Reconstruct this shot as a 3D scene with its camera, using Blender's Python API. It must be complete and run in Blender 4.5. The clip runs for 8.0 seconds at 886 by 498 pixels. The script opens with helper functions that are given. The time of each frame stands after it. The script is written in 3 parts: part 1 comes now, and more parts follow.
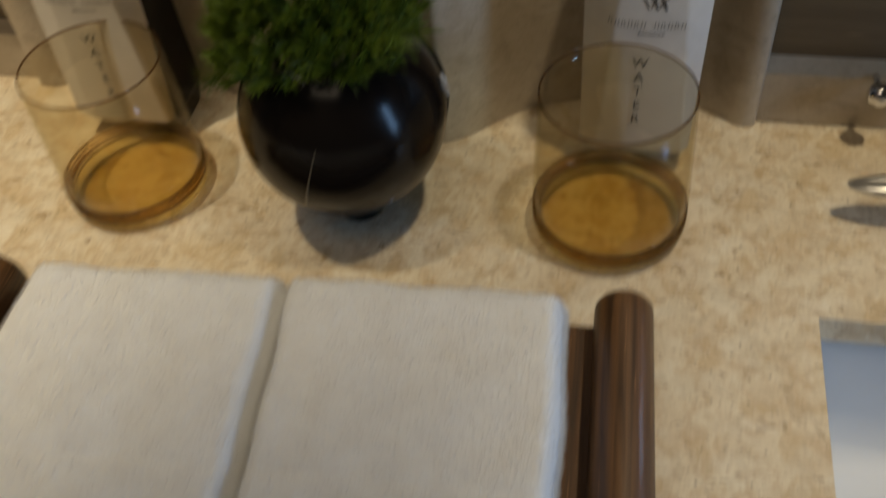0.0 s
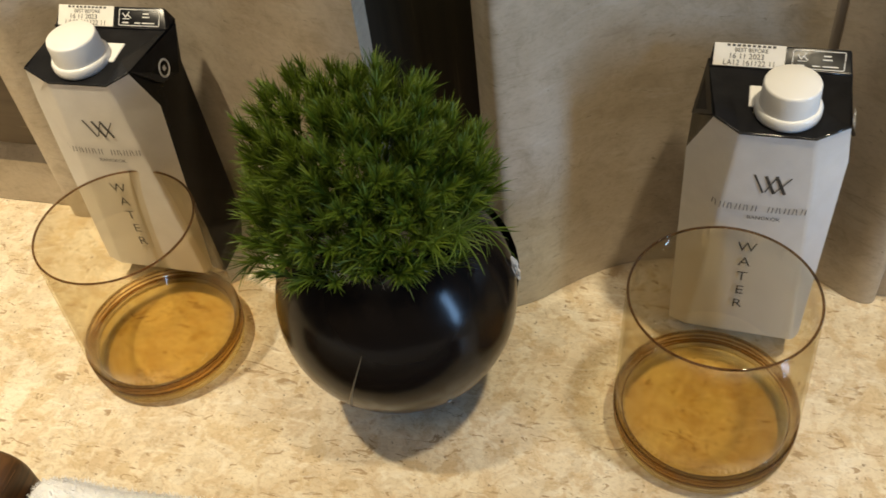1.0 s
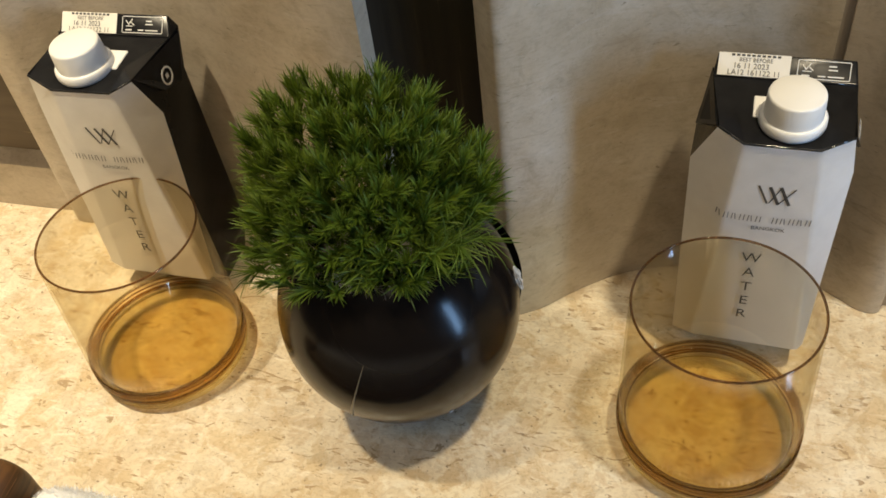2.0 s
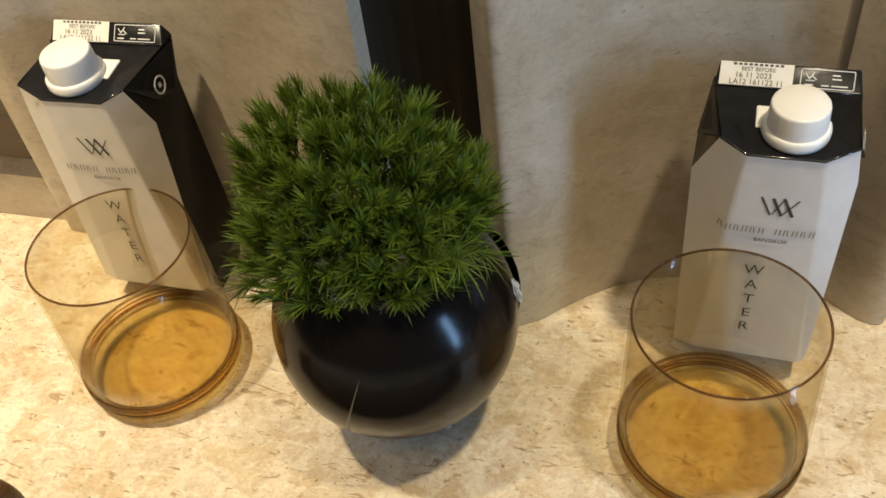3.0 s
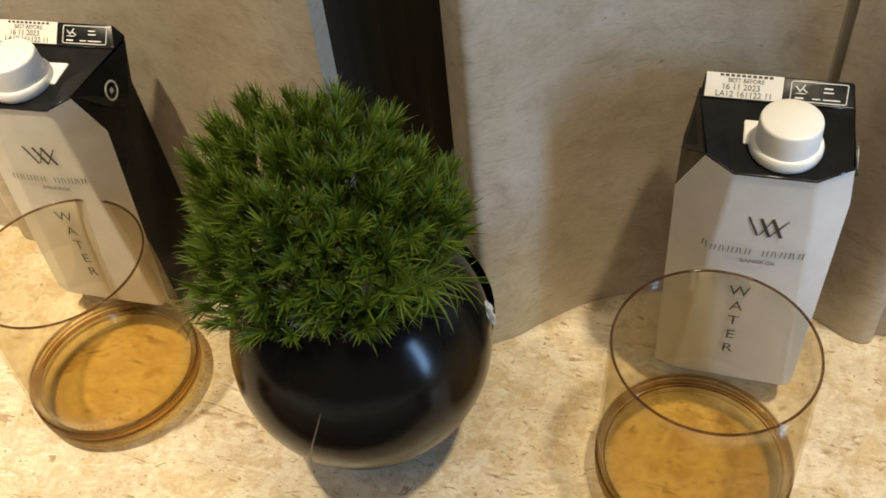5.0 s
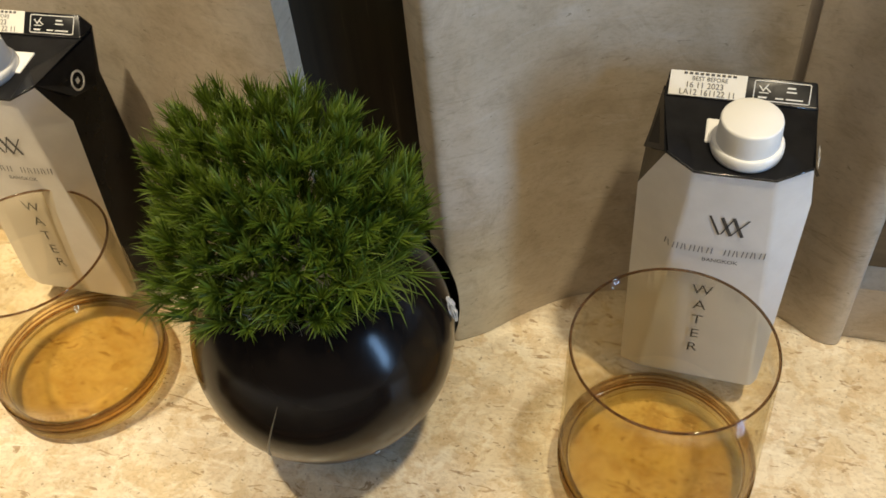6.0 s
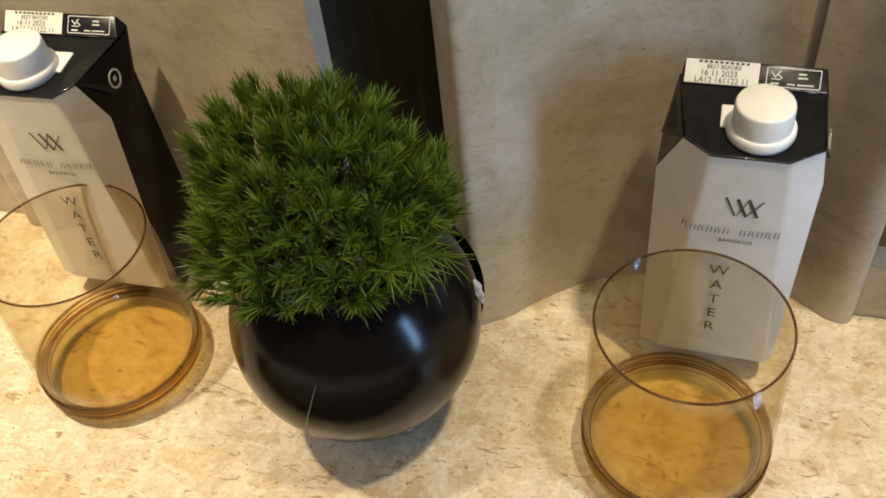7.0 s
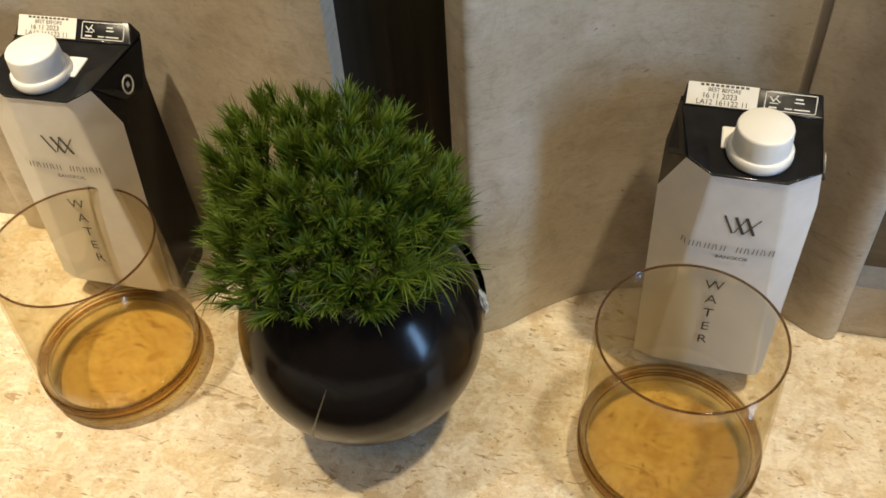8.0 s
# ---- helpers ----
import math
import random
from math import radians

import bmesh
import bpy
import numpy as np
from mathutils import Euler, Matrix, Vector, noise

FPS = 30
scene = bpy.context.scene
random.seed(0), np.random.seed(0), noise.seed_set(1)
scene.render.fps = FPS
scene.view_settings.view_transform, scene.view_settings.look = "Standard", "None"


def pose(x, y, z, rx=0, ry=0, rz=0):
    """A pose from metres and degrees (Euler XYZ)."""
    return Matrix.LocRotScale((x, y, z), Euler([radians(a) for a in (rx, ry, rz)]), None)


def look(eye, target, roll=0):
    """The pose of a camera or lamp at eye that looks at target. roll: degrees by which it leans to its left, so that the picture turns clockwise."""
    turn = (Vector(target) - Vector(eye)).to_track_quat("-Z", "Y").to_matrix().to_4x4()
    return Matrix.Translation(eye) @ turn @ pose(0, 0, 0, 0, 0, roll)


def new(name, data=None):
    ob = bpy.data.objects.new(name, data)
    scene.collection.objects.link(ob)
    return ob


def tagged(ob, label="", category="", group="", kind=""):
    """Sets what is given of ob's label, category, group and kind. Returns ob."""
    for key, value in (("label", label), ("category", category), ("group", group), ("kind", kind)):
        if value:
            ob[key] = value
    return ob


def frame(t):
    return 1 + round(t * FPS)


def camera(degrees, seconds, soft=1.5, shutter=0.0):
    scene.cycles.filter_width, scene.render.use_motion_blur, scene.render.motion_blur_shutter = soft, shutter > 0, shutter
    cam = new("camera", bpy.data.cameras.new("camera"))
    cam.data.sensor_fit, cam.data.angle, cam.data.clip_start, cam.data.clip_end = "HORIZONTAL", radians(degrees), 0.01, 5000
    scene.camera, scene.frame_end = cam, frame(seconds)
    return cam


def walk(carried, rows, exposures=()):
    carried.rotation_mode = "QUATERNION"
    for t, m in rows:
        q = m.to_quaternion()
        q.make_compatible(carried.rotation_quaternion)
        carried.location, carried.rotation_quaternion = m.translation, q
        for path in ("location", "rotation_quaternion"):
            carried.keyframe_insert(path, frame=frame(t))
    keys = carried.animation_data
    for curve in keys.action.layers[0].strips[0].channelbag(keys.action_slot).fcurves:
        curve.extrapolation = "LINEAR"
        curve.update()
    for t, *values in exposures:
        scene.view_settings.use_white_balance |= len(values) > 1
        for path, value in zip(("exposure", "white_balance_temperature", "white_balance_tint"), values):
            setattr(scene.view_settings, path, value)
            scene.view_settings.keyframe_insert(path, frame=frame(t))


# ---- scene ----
cam = camera(50.7, 8.0, soft=1.6, shutter=0.5)
PATH = [
    (0, (0.182, -0.406, 0.436), (-0.171, 0.876, -1.057), -6.6),
    (0.2, (0.184, -0.359, 0.441), (-0.164, 0.947, -1.033), -6.5),
    (0.5, (0.181, -0.315, 0.439), (-0.209, 1.027, -0.992), -6.3),
    (1, (0.154, -0.294, 0.437), (-0.323, 1.019, -0.995), -8.2),
    (1.5, (0.151, -0.293, 0.438), (-0.334, 1.018, -0.993), -8.3),
    (2, (0.155, -0.289, 0.439), (-0.335, 1.02, -0.992), -8.4),
    (3.5, (0.149, -0.275, 0.431), (-0.337, 1.043, -0.993), -8.3),
    (4, (0.144, -0.267, 0.426), (-0.326, 1.046, -1.007), -7.5),
    (4.5, (0.144, -0.258, 0.427), (-0.307, 1.05, -1.017), -7.4),
    (6, (0.165, -0.248, 0.424), (-0.271, 1.057, -1.026), -6.1),
    (6.5, (0.164, -0.248, 0.416), (-0.356, 1.011, -1.048), -8.7),
    (7, (0.16, -0.267, 0.434), (-0.287, 1.033, -1.018), -7.3),
    (7.5, (0.148, -0.276, 0.442), (-0.27, 1.051, -0.995), -5.6),
    (8, (0.145, -0.28, 0.444), (-0.241, 1.053, -0.996), -4.0),
]
walk(cam, [(t, look(eye, target, roll)) for t, eye, target, roll in PATH],
     [(0.0, -1.1), (0.5, -0.65), (1.0, -0.2), (1.5, -0.1), (2.2, -0.08), (4.0, 0.0), (8.0, 0.0)])

# ---- world, lamps ----
world = bpy.data.worlds.new("world")
scene.world = world
world.use_nodes = True
world.node_tree.nodes["Background"].inputs[0].default_value = (0.55, 0.6, 0.7, 1)
world.node_tree.nodes["Background"].inputs[1].default_value = 0.15


def spot(name, at, aim, watts, colour, size, blend, radius):
    data = bpy.data.lights.new(name, "SPOT")
    data.energy, data.color, data.shadow_soft_size = watts, colour, radius
    data.spot_size, data.spot_blend = radians(size), blend
    ob = new(name, data)
    ob.matrix_world = look(at, aim)
    return ob


def area(name, at, aim, watts, colour, sx, sy):
    data = bpy.data.lights.new(name, "AREA")
    data.shape, data.size, data.size_y, data.energy, data.color = "RECTANGLE", sx, sy, watts, colour
    ob = new(name, data)
    ob.matrix_world = look(at, aim)
    return ob


WARM = (1.0, 0.845, 0.580)
spot("downlight_left", (-0.36, -0.19, 1.55), (-0.46, 0.01, 0), 148, WARM, 47, 1.0, 0.032)
spot("downlight_right", (0.54, -0.13, 1.55), (0.43, 0.09, 0), 90, WARM, 44, 1.0, 0.045)
area("window_light", (1.52, -0.55, 0.42), (0.0, -0.1, 0.1), 13.5, (0.34, 0.60, 1.0), 0.17, 0.8)

# unseen warm fill, added to lift the dark stone and carton fronts
area("room_ceiling_light", (-0.1, -0.9, 1.74), (-0.1, -0.9, 0), 7, (1.0, 0.82, 0.58), 0.9, 0.5)


# ---- materials ----
def mat(name, colour=(0.8, 0.8, 0.8), rough=0.5, metal=0.0, spec=0.5, coat=0.0):
    m = bpy.data.materials.new(name)
    m.use_nodes = True
    b = m.node_tree.nodes["Principled BSDF"]
    b.inputs["Base Color"].default_value = (*colour, 1)
    b.inputs["Roughness"].default_value = rough
    b.inputs["Metallic"].default_value = metal
    b.inputs["Specular IOR Level"].default_value = spec
    b.inputs["Coat Weight"].default_value = coat
    return m


def node(m, kind, **values):
    n = m.node_tree.nodes.new(kind)
    for key, value in values.items():
        n.inputs[key].default_value = value
    return n


def link(m, a, b):
    m.node_tree.links.new(a, b)


def coords(m, scale=(1, 1, 1), turn=(0, 0, 0)):
    c = m.node_tree.nodes.new("ShaderNodeTexCoord")
    p = m.node_tree.nodes.new("ShaderNodeMapping")
    p.inputs["Scale"].default_value = scale
    p.inputs["Rotation"].default_value = [radians(a) for a in turn]
    link(m, c.outputs["Object"], p.inputs["Vector"])
    return p.outputs["Vector"]


def noise_tex(m, vec, scale, detail=4.0, rough=0.55, distort=0.0):
    n = node(m, "ShaderNodeTexNoise", Scale=scale, Detail=detail, Roughness=rough, Distortion=distort)
    link(m, vec, n.inputs["Vector"])
    return n.outputs["Fac"]


def ramp(m, fac, stops):
    r = m.node_tree.nodes.new("ShaderNodeValToRGB")
    while len(r.color_ramp.elements) < len(stops):
        r.color_ramp.elements.new(0.5)
    for e, (at, c) in zip(r.color_ramp.elements, stops):
        e.position, e.color = at, (*c, 1)
    link(m, fac, r.inputs["Fac"])
    return r.outputs["Color"]


def blend(m, fac, a, b, how="MIX"):
    n = m.node_tree.nodes.new("ShaderNodeMix")
    n.data_type, n.blend_type = "RGBA", how
    for value, socket in ((fac, n.inputs[0]), (a, n.inputs[6]), (b, n.inputs[7])):
        if isinstance(value, (int, float)):
            socket.default_value = value
        elif isinstance(value, tuple):
            socket.default_value = (*value, 1)
        else:
            link(m, value, socket)
    return n.outputs[2]


def bump(m, height, strength, distance=0.001):
    n = node(m, "ShaderNodeBump", Strength=strength, Distance=distance)
    link(m, height, n.inputs["Height"])
    link(m, n.outputs["Normal"], m.node_tree.nodes["Principled BSDF"].inputs["Normal"])


def surface(m):
    return m.node_tree.nodes["Principled BSDF"].inputs


def make_marble():
    m = mat("cream_marble", rough=0.32)
    v = coords(m)
    clouds = noise_tex(m, v, 22, 5, 0.6)
    base = ramp(m, clouds, [(0.3, (0.66, 0.54, 0.38)), (0.5, (0.76, 0.66, 0.50)), (0.7, (0.83, 0.76, 0.62))])
    blotch = noise_tex(m, v, 75, 5, 0.65, 0.8)
    patch = noise_tex(m, v, 48, 6, 0.7, 0.5)
    base = blend(m, ramp(m, patch, [(0.53, (0, 0, 0)), (0.575, (0.60, 0.60, 0.60))]), base, (0.62, 0.47, 0.27))
    base = blend(m, ramp(m, blotch, [(0.52, (0, 0, 0)), (0.60, (0.5, 0.5, 0.5))]), base, (0.58, 0.42, 0.24))
    wobble = node(m, "ShaderNodeTexNoise", Scale=75.0, Detail=6.0)
    link(m, v, wobble.inputs["Vector"])
    shift = m.node_tree.nodes.new("ShaderNodeVectorMath")
    shift.operation, shift.inputs["Scale"].default_value = "SCALE", 0.030
    link(m, wobble.outputs["Color"], shift.inputs[0])
    moved = m.node_tree.nodes.new("ShaderNodeVectorMath")
    link(m, v, moved.inputs[0])
    link(m, shift.outputs[0], moved.inputs[1])
    cells = node(m, "ShaderNodeTexVoronoi", Scale=105.0)
    link(m, moved.outputs[0], cells.inputs["Vector"])
    base = blend(m, 0.30, base, ramp(m, cells.outputs["Color"], [(0.15, (0.62, 0.56, 0.47)), (0.55, (0.97, 0.95, 0.90)), (1.0, (1.0, 1.0, 1.0))]), "MULTIPLY")
    w = coords(m, (55, 150, 60), (0, 0, 28))
    strokes = noise_tex(m, w, 1.0, 3, 0.6, 1.6)
    base = blend(m, ramp(m, strokes, [(0.62, (0, 0, 0)), (0.66, (0.85, 0.85, 0.85))]), base, (0.38, 0.26, 0.14))
    u = coords(m, (60, 130, 60), (0, 0, -50))
    pale = noise_tex(m, u, 1.0, 3, 0.6, 1.2)
    base = blend(m, ramp(m, pale, [(0.55, (0, 0, 0)), (0.68, (0.5, 0.5, 0.5))]), base, (0.86, 0.81, 0.70))
    specks = noise_tex(m, v, 260, 2, 0.5)
    base = blend(m, ramp(m, specks, [(0.68, (0, 0, 0)), (0.73, (0.8, 0.8, 0.8))]), base, (0.24, 0.17, 0.10))
    fine = noise_tex(m, coords(m, (330, 520, 330), (0, 0, 20)), 1.0, 3, 0.65, 0.6)
    base = blend(m, 0.40, base, ramp(m, fine, [(0.34, (0.60, 0.54, 0.46)), (0.50, (0.98, 0.97, 0.95)), (0.7, (1, 1, 1))]), "MULTIPLY")
    link(m, base, surface(m)["Base Color"])
    link(m, ramp(m, blotch, [(0.3, (0.26, 0.26, 0.26)), (0.7, (0.42, 0.42, 0.42))]), surface(m)["Roughness"])
    bump(m, strokes, 0.12, 0.0006)
    return m


def make_stone():
    m = mat("grey_beige_stone", rough=0.38)
    v = coords(m)
    clouds = noise_tex(m, v, 14, 5, 0.6)
    base = ramp(m, clouds, [(0.3, (0.44, 0.365, 0.26)), (0.5, (0.54, 0.465, 0.36)), (0.72, (0.63, 0.56, 0.46))])
    w = coords(m, (26, 26, 120), (0, 24, 0))
    streak = noise_tex(m, w, 1.0, 5, 0.65, 1.2)
    base = blend(m, ramp(m, streak, [(0.55, (0, 0, 0)), (0.75, (0.45, 0.45, 0.45))]), base, (0.62, 0.58, 0.52))
    mottle = noise_tex(m, v, 60, 6, 0.7, 0.6)
    base = blend(m, ramp(m, mottle, [(0.48, (0, 0, 0)), (0.66, (0.5, 0.5, 0.5))]), base, (0.36, 0.29, 0.20))
    base = blend(m, ramp(m, streak, [(0.28, (0.6, 0.6, 0.6)), (0.42, (0, 0, 0))]), base, (0.33, 0.27, 0.19))
    fleck = noise_tex(m, coords(m, (150, 150, 420), (0, 28, 0)), 1.0, 2, 0.5, 0.8)
    base = blend(m, ramp(m, fleck, [(0.695, (0, 0, 0)), (0.76, (0.7, 0.7, 0.7))]), base, (0.22, 0.18, 0.12))
    grain = noise_tex(m, coords(m, (240, 240, 520), (0, 24, 0)), 1.0, 4, 0.7, 0.4)
    base = blend(m, 0.28, base, ramp(m, grain, [(0.32, (0.55, 0.52, 0.48)), (0.52, (0.98, 0.97, 0.96)), (0.7, (1, 1, 1))]), "MULTIPLY")
    link(m, base, surface(m)["Base Color"])
    bump(m, mottle, 0.30, 0.0014)
    return m


def make_wood(name, dark, light, scale=(160, 6, 160)):
    m = mat(name, rough=0.46, coat=0.05)
    grain = noise_tex(m, coords(m, scale), 1.0, 5, 0.6, 0.6)
    base = ramp(m, grain, [(0.3, dark), (0.62, light)])
    fine = noise_tex(m, coords(m, tuple(3 * a for a in scale)), 1.0, 2, 0.5, 0.2)
    base = blend(m, ramp(m, fine, [(0.66, (0, 0, 0)), (0.74, (0.8, 0.8, 0.8))]), base, tuple(min(1, 2.2 * a) for a in light))
    link(m, base, surface(m)["Base Color"])
    bump(m, grain, 0.2, 0.0006)
    return m


def make_clear(name, tint, share, ior=1.45, sheen=0.02):
    """Coloured glass that lets light straight through, with a share that bends it and a gloss that grows towards the edge."""
    m = bpy.data.materials.new(name)
    m.use_nodes = True
    t = m.node_tree
    t.nodes.clear()
    out = t.nodes.new("ShaderNodeOutputMaterial")
    clear = t.nodes.new("ShaderNodeBsdfTransparent")
    clear.inputs["Color"].default_value = (*tint, 1)
    bent = t.nodes.new("ShaderNodeBsdfRefraction")
    bent.inputs["Color"].default_value = (*tint, 1)
    bent.inputs["IOR"].default_value, bent.inputs["Roughness"].default_value = ior, 0.0
    both = t.nodes.new("ShaderNodeMixShader")
    both.inputs[0].default_value = share
    gloss = t.nodes.new("ShaderNodeBsdfGlossy")
    gloss.inputs["Roughness"].default_value = 0.035
    facing = t.nodes.new("ShaderNodeLayerWeight")
    facing.inputs["Blend"].default_value = 0.5
    power = t.nodes.new("ShaderNodeMath")
    power.operation, power.inputs[1].default_value = "POWER", 5.0
    scaled = t.nodes.new("ShaderNodeMath")
    scaled.operation, scaled.inputs[1].default_value, scaled.inputs[2].default_value = "MULTIPLY_ADD", 0.3, sheen
    mix = t.nodes.new("ShaderNodeMixShader")
    link(m, facing.outputs["Facing"], power.inputs[0])
    link(m, power.outputs[0], scaled.inputs[0])
    link(m, clear.outputs[0], both.inputs[1])
    link(m, bent.outputs[0], both.inputs[2])
    link(m, scaled.outputs[0], mix.inputs[0])
    link(m, both.outputs[0], mix.inputs[1])
    link(m, gloss.outputs[0], mix.inputs[2])
    link(m, mix.outputs[0], out.inputs[0])
    return m


def make_leaf():
    m = mat("leaf_green", rough=0.5)
    g = m.node_tree.nodes.new("ShaderNodeNewGeometry")
    c = ramp(m, g.outputs["Random Per Island"], [(0.0, (0.036, 0.066, 0.007)), (0.5, (0.100, 0.165, 0.012)), (1.0, (0.190, 0.262, 0.028))])
    tuft = noise_tex(m, coords(m), 85, 2, 0.5)
    c = blend(m, ramp(m, tuft, [(0.42, (0, 0, 0)), (0.66, (0.55, 0.55, 0.55))]), c, (0.180, 0.270, 0.028))
    link(m, c, surface(m)["Base Color"])
    thin = m.node_tree.nodes.new("ShaderNodeBsdfTranslucent")
    both = m.node_tree.nodes.new("ShaderNodeMixShader")
    both.inputs[0].default_value = 0.38
    link(m, c, thin.inputs["Color"])
    link(m, m.node_tree.nodes["Principled BSDF"].outputs[0], both.inputs[1])
    link(m, thin.outputs[0], both.inputs[2])
    link(m, both.outputs[0], m.node_tree.nodes["Material Output"].inputs[0])
    return m


def make_terry():
    m = mat("white_terry", (0.80, 0.78, 0.75), rough=0.95, spec=0.1)
    loops = noise_tex(m, coords(m), 520, 4, 0.7)
    wide = noise_tex(m, coords(m), 60, 3, 0.6)
    c = ramp(m, wide, [(0.3, (0.84, 0.83, 0.82)), (0.7, (0.90, 0.90, 0.90))])
    link(m, c, surface(m)["Base Color"])
    bump(m, loops, 0.3, 0.0010)
    return m


def make_paper(name, a, b, rough, scale=90):
    m = mat(name, rough=rough)
    n = noise_tex(m, coords(m), scale, 4, 0.6)
    link(m, ramp(m, n, [(0.3, a), (0.7, b)]), surface(m)["Base Color"])
    bump(m, noise_tex(m, coords(m), 45, 3, 0.5), 0.25, 0.0012)
    return m


def make_pot():
    m = mat("black_glaze", (0.008, 0.006, 0.005), rough=0.16, spec=0.20)
    n = noise_tex(m, coords(m), 60, 4, 0.6)
    link(m, ramp(m, n, [(0.3, (0.15, 0.15, 0.15)), (0.7, (0.21, 0.21, 0.21))]), surface(m)["Roughness"])
    bump(m, noise_tex(m, coords(m), 25, 2, 0.5), 0.10, 0.002)
    return m


MARBLE, STONE = make_marble(), make_stone()
WOOD = make_wood("dark_oiled_wood", (0.045, 0.021, 0.008), (0.150, 0.072, 0.026), (260, 7, 260))
BROWN = make_wood("brown_wall_veneer", (0.085, 0.058, 0.032), (0.13, 0.092, 0.052), (8, 8, 90))
GAP = make_wood("dark_bronze_panel", (0.012, 0.009, 0.006), (0.028, 0.020, 0.012), (90, 90, 4))
GLASS = make_clear("pale_amber_glass", (0.972, 0.940, 0.852), 0.06, 1.45, 0.014)
GLASS_BASE = make_clear("olive_glass", (0.965, 0.955, 0.87), 0.32, 1.45, 0.04)
GLASS_FLOOR = make_clear("deep_amber_glass", (0.935, 0.855, 0.620), 0.04, 1.42, 0.04)
# brown tint standing in for the dark bands of bent light
GLASS_RING = make_clear("refraction_band_glass", (0.76, 0.58, 0.34), 0.45, 1.45)
GLASS_RIM = make_clear("brown_glass_edge", (0.60, 0.47, 0.35), 0.85, 1.5, 0.06)
GLASS_SIDE = make_clear("thick_amber_glass", (0.940, 0.860, 0.66), 0.38, 1.45, 0.03)
LEAF, TERRY, POT = make_leaf(), make_terry(), make_pot()
SOIL = make_paper("dry_root_wool", (0.10, 0.09, 0.07), (0.32, 0.30, 0.26), 0.9, 300)
WOOL = make_paper("grey_fibre", (0.22, 0.20, 0.17), (0.38, 0.36, 0.33), 0.9, 300)
POT_REAR = mat("matt_black_clay", (0.008, 0.007, 0.007), 0.55)
# paler than the glaze: the seam's highlight is put into its colour
SEAM = mat("seam_glint_tone", (0.17, 0.14, 0.09), 0.35)
CHIP = make_paper("bare_clay_chip", (0.42, 0.40, 0.37), (0.60, 0.58, 0.55), 0.8, 400)
CARD = make_paper("off_white_card", (0.70, 0.68, 0.65), (0.76, 0.74, 0.71), 0.42)
FILM = make_paper("black_coated_card", (0.008, 0.008, 0.009), (0.014, 0.014, 0.015), 0.2)
surface(FILM)["Specular IOR Level"].default_value = 0.1
GLOSS_FILM = make_paper("shiny_black_fold", (0.010, 0.010, 0.011), (0.016, 0.016, 0.017), 0.1)
PALE_INK = mat("grey_ink", (0.17, 0.165, 0.16), 0.5)
INK = mat("charcoal_ink", (0.06, 0.058, 0.056), 0.5)
WHITE_INK = mat("white_print", (0.72, 0.71, 0.68), 0.45)
LABEL = make_paper("cream_label", (0.74, 0.71, 0.64), (0.80, 0.77, 0.70), 0.55)
CAP = make_paper("white_plastic", (0.78, 0.77, 0.74), (0.82, 0.81, 0.78), 0.3, 40)
SATIN = make_paper("satin_chrome", (0.62, 0.60, 0.56), (0.70, 0.68, 0.64), 0.28, 200)
surface(SATIN)["Metallic"].default_value = 0.9
CHROME = mat("polished_chrome", (0.75, 0.75, 0.76), 0.08, 1.0)
STEEL = make_paper("brushed_bronze_steel", (0.36, 0.32, 0.27), (0.46, 0.42, 0.36), 0.3, 120)
surface(STEEL)["Metallic"].default_value = 1.0
MIRROR = mat("mirror_glass", (0.86, 0.88, 0.88), 0.02, 1.0)
PORCELAIN = make_paper("white_porcelain", (0.76, 0.77, 0.78), (0.80, 0.81, 0.82), 0.12, 20)
PLASTER = make_paper("warm_plaster", (0.30, 0.26, 0.21), (0.36, 0.31, 0.26), 0.8, 12)
FLOOR = make_wood("brown_floor", (0.12, 0.08, 0.05), (0.22, 0.16, 0.10), (10, 60, 10))


# ---- mesh helpers ----
def part(name, bm, material, parent=None, label="", smooth=False):
    me = bpy.data.meshes.new(name)
    bmesh.ops.recalc_face_normals(bm, faces=bm.faces)
    bm.to_mesh(me)
    bm.free()
    me.materials.append(material)
    if smooth:
        for p in me.polygons:
            p.use_smooth = True
    ob = new(name, me)
    if parent:
        ob.parent = parent
    if label:
        tagged(ob, label)
    return ob


def thing(name, m, label, category, group="", kind=""):
    ob = new(name)
    ob.empty_display_size = 0.02
    ob.matrix_world = m
    return tagged(ob, label, category, group, kind)


def box(lo, hi, bevel=0.0, segments=2):
    bm = bmesh.new()
    bmesh.ops.create_cube(bm, size=1.0)
    for v in bm.verts:
        v.co = [(a + b) / 2 + (b - a) * c for a, b, c in zip(lo, hi, v.co)]
    if bevel:
        bmesh.ops.bevel(bm, geom=bm.edges[:], offset=bevel, segments=segments, profile=0.5, affect="EDGES")
    return bm


def lathe(profile, steps=64, closed=False):
    """Turns (radius, height) pairs round the z axis; a closed profile makes a ring."""
    bm = bmesh.new()
    rings = []
    for r, z in profile:
        if r < 1e-6:
            rings.append([bm.verts.new((0, 0, z))])
        else:
            rings.append([bm.verts.new((r * math.cos(2 * math.pi * i / steps), r * math.sin(2 * math.pi * i / steps), z)) for i in range(steps)])
    pairs = list(zip(rings, rings[1:])) + ([(rings[-1], rings[0])] if closed else [])
    for a, b in pairs:
        for i in range(steps):
            j = (i + 1) % steps
            quad = [a[i % len(a)], a[j % len(a)], b[j % len(b)], b[i % len(b)]]
            face = list(dict.fromkeys(quad))
            if len(face) > 2:
                bm.faces.new(face)
    return bm


